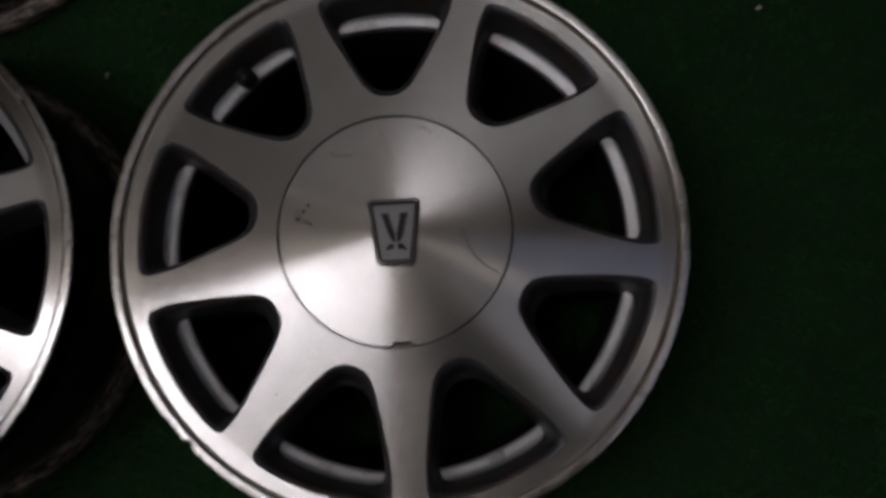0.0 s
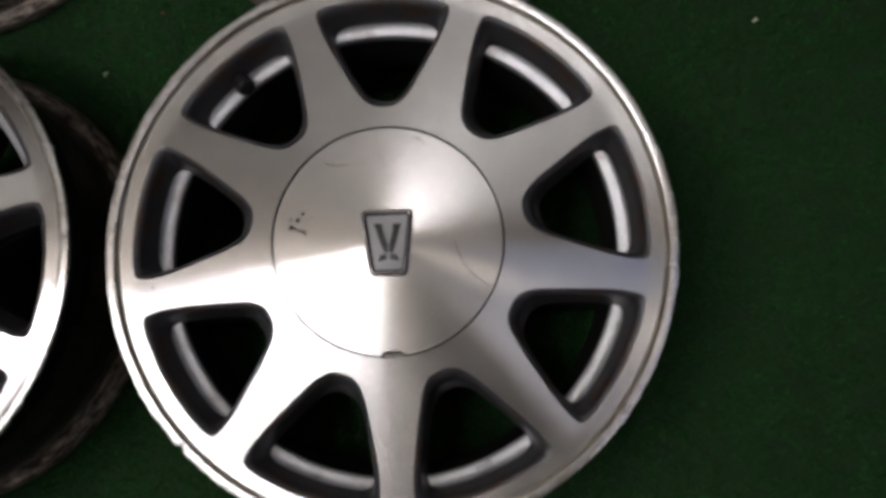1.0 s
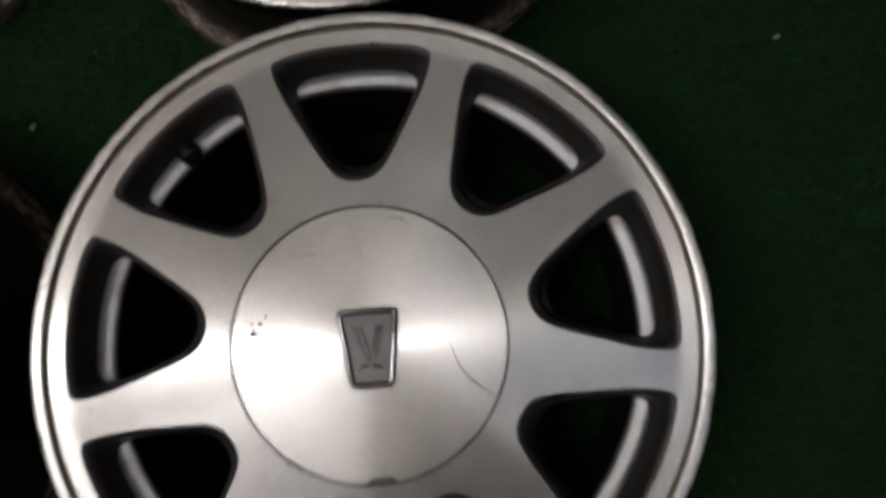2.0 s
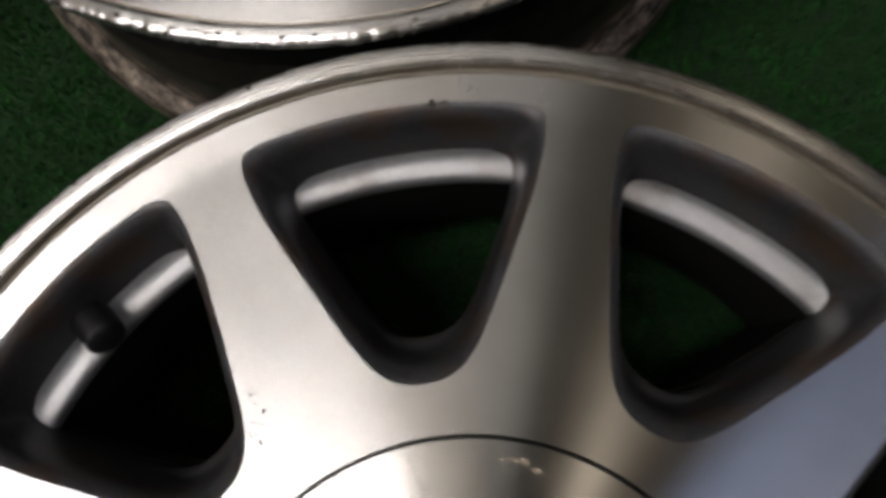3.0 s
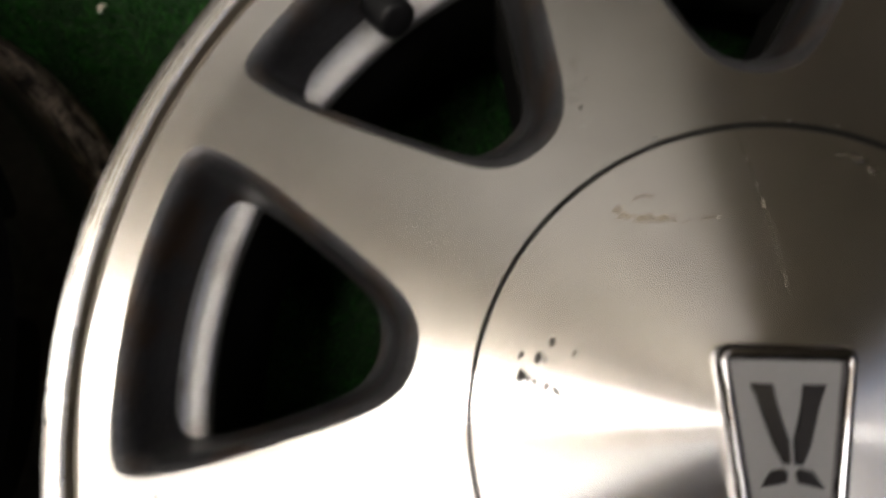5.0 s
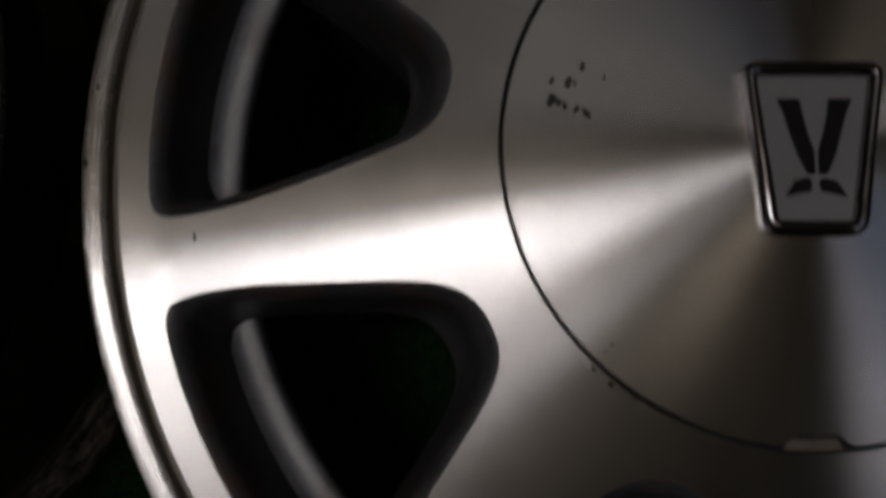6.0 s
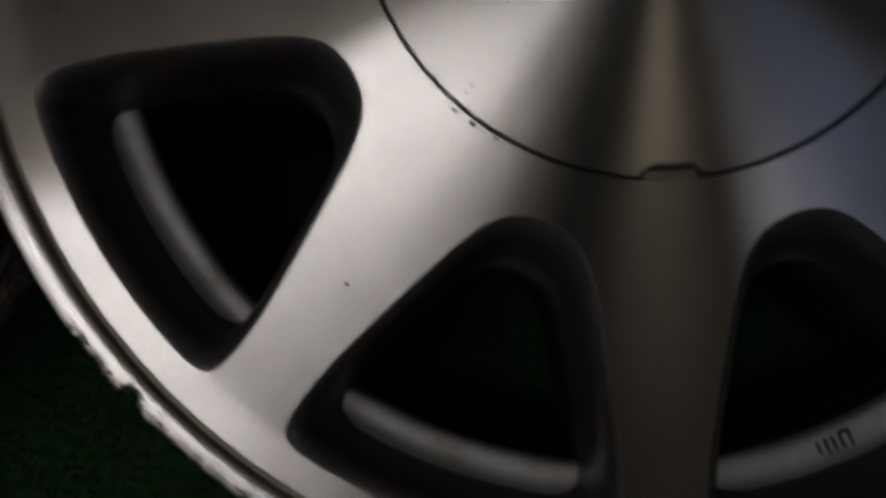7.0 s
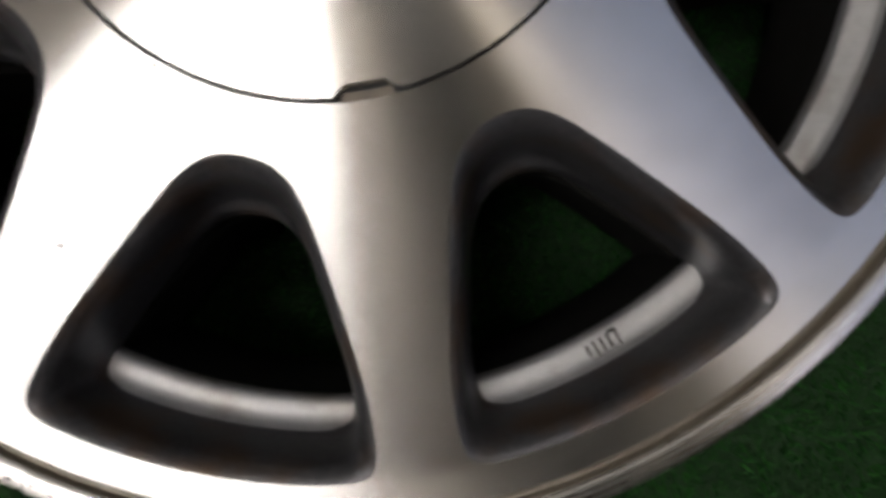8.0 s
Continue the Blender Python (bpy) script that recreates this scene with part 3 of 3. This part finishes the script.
top_wheel, top_cap = make_wheel("alloy wheel with heavily scuffed lip lying on turf", -0.0294, 0.4145, 65.5,
                                [(-128 - TOP_TURN, -92 - TOP_TURN, 0.0007), (-92 - TOP_TURN, -70 - TOP_TURN, 0.0004)])
make_wheel("alloy wheel with brown worn rear flange on turf", -0.4690, 0.4140, 50, [(-80, -30, 0.0008)])


# Wear on the nearest wheel
def spot(x, y, w, h, turn, mat, label, seed, parent):
    part("worn_spot", blob(x, y, w, h, radians(turn), seed), mat, parent, label, smooth=False)


CAP_SPOTS = [(-0.0682, 0.0068, 0.0016, 0.0024, -20), (-0.0662, 0.0063, 0.0008, 0.0017, -15), (-0.0645, 0.0056, 0.0009, 0.0016, 10), (-0.0615, 0.0046, 0.0009, 0.0017, -30),
             (-0.0585, 0.0036, 0.0022, 0.0010, -50), (-0.0640, 0.0122, 0.0012, 0.0022, -15), (-0.0622, 0.0120, 0.0006, 0.0012, 0), (-0.0605, 0.0168, 0.0009, 0.0019, -10),
             (-0.0545, 0.0140, 0.0005, 0.0013, -25), (-0.0685, 0.0125, 0.0008, 0.0016, -25), (-0.0475, -0.0581, 0.0006, 0.0005, 0),
             (-0.0490, -0.0600, 0.0008, 0.0004, 40), (0.0145, 0.0740, 0.0016, 0.0008, 10), (0.0190, 0.0732, 0.0038, 0.0012, -22), (0.0232, 0.0700, 0.0020, 0.0011, -40)]
for i, (x, y, w, h, turn) in enumerate(CAP_SPOTS):
    spot(x, y, w, h, turn, SCUFF if i < 12 else TARNISH, "dark chip in the finish", 20 + i, main_cap)
rnd = random.Random(11)
for k in range(18):
    x, y = -0.038 + rnd.gauss(0, 0.0055), 0.0515 + rnd.gauss(0, 0.0016)
    part("scuff_line", streak(line(x, y, x + rnd.uniform(0.002, 0.006), y + rnd.uniform(-0.001, 0.002), 0.1, 4), rnd.uniform(0.0003, 0.0008)), TARNISH, main_cap, "faint brown scuff line")
part("scratch", streak(line(-0.0142, 0.0795, 0.0008, 0.0340, 0.02), 0.00040), TARNISH, main_cap, "long fine scratch")
part("scratch", streak(line(0.0470, 0.0010, 0.0728, -0.0300, -0.13), 0.0009), MARK, main_cap, "curved dull scratch")
FACE_SPOTS = [(0.0015, 0.1865, 0.0016, 0.0022, 20), (0.0050, 0.1868, 0.0022, 0.0008, 10), (-0.1690, -0.0370, 0.0005, 0.0020, 15), (-0.0800, -0.1130, 0.0006, 0.0010, 40), (-0.0565, 0.0835, 0.0005, 0.0011, 20), (-0.0555, 0.0925, 0.0004, 0.0009, -20), (-0.0519, -0.0650, 0.0012, 0.0006, -40), (-0.0470, -0.0685, 0.0016, 0.0007, -35), (-0.0405, -0.0722, 0.0010, 0.0005, -30),
              (-0.0575, 0.1957, 0.0012, 0.0009, 20), (-0.1156, 0.1691, 0.0012, 0.0010, 30)]
spot(-0.0358, 0.0750, 0.0013, 0.0006, 22, SCRATCH, "bright chip beside the seam", 79, main)
for i, (x, y, w, h, turn) in enumerate(FACE_SPOTS):
    spot(x, y, w, h, turn, SCUFF, "dark chip in the finish", 80 + i, main)


def cast_mark(r, turn):
    """Small raised bars on the inner shelf."""
    c = radians(turn)
    for dt, dr, w, h in [(-0.0032, 0, 0.0009, 0.0046), (-0.0008, 0, 0.0009, 0.0046), (0.0018, 0, 0.0009, 0.0046), (0.0046, 0, 0.0008, 0.0060), (-0.0058, 0, 0.0008, 0.0040), (-0.0006, 0.0031, 0.0104, 0.0008), (0.0036, -0.0026, 0.0030, 0.0008)]:
        pts = [(r + dr + sr * h / 2, dt + st * w / 2) for sr, st in ((-1, -1), (1, -1), (1, 1), (-1, 1))]
        turned = [(x * math.cos(c) - y * math.sin(c), x * math.sin(c) + y * math.cos(c)) for x, y in pts]
        part("cast_mark", prism(turned, -0.0400, -0.0360), SCUFF, main, "small cast bars", smooth=False)


cast_mark(0.1728, -65.1)



def lip_chips(wheel, lo, hi, count, seed, inner=0.2022):
    """Dark pits and bright scrapes along a stretch of the lip."""
    rng = random.Random(seed)
    for k in range(count):
        a = radians(rng.uniform(lo, hi))
        r = rng.uniform(inner, 0.2046)
        w = rng.uniform(0.0004, 0.0015)
        part("lip_chip", blob(r * math.cos(a), r * math.sin(a), w, w * rng.uniform(0.25, 0.6), a + radians(90 + rng.uniform(-25, 25)), seed + k, 0.00016), SCUFF if rng.random() < 0.8 else SCRATCH, wheel, "chip in the lip", smooth=False)


def solid(x, y):
    """Whether the face has metal at this place."""
    a = (math.atan2(y, x) - radians(134) + STEP / 2) % STEP - STEP / 2
    r = math.hypot(x, y)
    return pocket_field(r * math.cos(a), r * math.sin(a), 0, 0, 0) > 0.0008


rnd = random.Random(61)
for lo, hi, count in ((55, 135, 11), (195, 245, 9)):
    for k in range(count):
        a, r = radians(rnd.uniform(lo, hi)), 0.0825 + rnd.uniform(0.0, 0.0010)
        w = rnd.uniform(0.0003, 0.0008)
        part("seam_chip", blob(r * math.cos(a), r * math.sin(a), w, w * 0.6, a + radians(90), 700 + k), SCRATCH if rnd.random() < 0.7 else SCUFF, main, "tiny chip beside the seam", smooth=False)
lip_chips(main, -141, -130, 16, 300, 0.2030)
lip_chips(main, -130, -100, 34, 340, 0.2018)
lip_chips(main, 36, 46, 8, 400)
lip_chips(main, 150, 186, 8, 420)
lip_chips(top_wheel, -128 - TOP_TURN, -62 - TOP_TURN, 40, 500)
rnd = random.Random(23)
SCUFFED = [(0.014, 0.1915, 12, 0.006, SCRATCH), (0.036, 0.1860, 6, 0.004, SCRATCH), (-0.046, -0.105, 3, 0.008, SCRATCH), (-0.0575, 0.0870, 10, 0.004, SCUFF), (-0.0585, 0.0960, 6, 0.003, SCUFF), (-0.0560, 0.0790, 4, 0.003, SCRATCH)]
for cx, cy, count, size, scuff_mat in SCUFFED:
    for k in range(count):
        x, y = cx + rnd.gauss(0, size / 2), cy + rnd.gauss(0, size / 2)
        a = rnd.uniform(0, 2 * math.pi) if scuff_mat is SCRATCH else math.atan2(cy, cx) + rnd.uniform(-0.5, 0.9)
        d = rnd.uniform(0.3, 1.0) * size * 0.6
        if math.hypot(x, y) > R_GAP + 0.001 and all(solid(x + d * f * math.cos(a), y + d * f * math.sin(a)) for f in (0, 0.5, 1)):
            part("scuff_line", streak(line(x, y, x + d * math.cos(a), y + d * math.sin(a), 0.1, 4), rnd.uniform(0.00015, 0.0004), 0.00006), scuff_mat, main, "fine scuff line in the finish")


def scrap(x, y, w, h, turn, mat, label):
    """A curled crumb lying on the grass tips."""
    rng = random.Random(int(x * 1e4))
    bm = bmesh.new()
    n = 6
    rows = []
    for i in range(n + 1):
        t = i / n - 0.5
        z = 0.0075 + 0.0018 * math.cos(t * 4) + rng.uniform(0, 0.0006)
        f = h * (1 - 1.4 * t * t) * rng.uniform(0.8, 1.1)
        rows.append([bm.verts.new((t * w, sgn * f / 2, z + dz)) for sgn, dz in ((-1, 0), (1, 0.0004), (1, -0.0005), (-1, -0.0009))])
    for p, q in zip(rows, rows[1:]):
        for i in range(4):
            bm.faces.new((p[i], p[(i + 1) % 4], q[(i + 1) % 4], q[i]))
    bm.faces.new(rows[0]), bm.faces.new(rows[-1][::-1])
    bmesh.ops.recalc_face_normals(bm, faces=bm.faces)
    ob = tagged(part("scrap", bm, mat), label, "debris")
    ob.matrix_basis = pose(x, y, 0, 0, 0, turn)


CRUMB = material("pale crumb", (0.62, 0.58, 0.48), 0.8, 0, 0.2)
LEAF = material("dry leaf bit", (0.11, 0.06, 0.035), 0.8, 0, 0.3)
scrap(-0.2950, 0.1800, 0.0060, 0.0026, 65, CRUMB, "small pale crumb lying on green turf")
scrap(0.3200, 0.2445, 0.0058, 0.0030, 20, CRUMB, "small white crumb lying on green turf")
scrap(-0.2440, 0.2420, 0.0065, 0.0025, -15, LEAF, "small reddish dry bit on green turf")
scrap(-0.1700, 0.2050, 0.0040, 0.0016, 35, CRUMB, "tiny pale fibre lying on green turf")
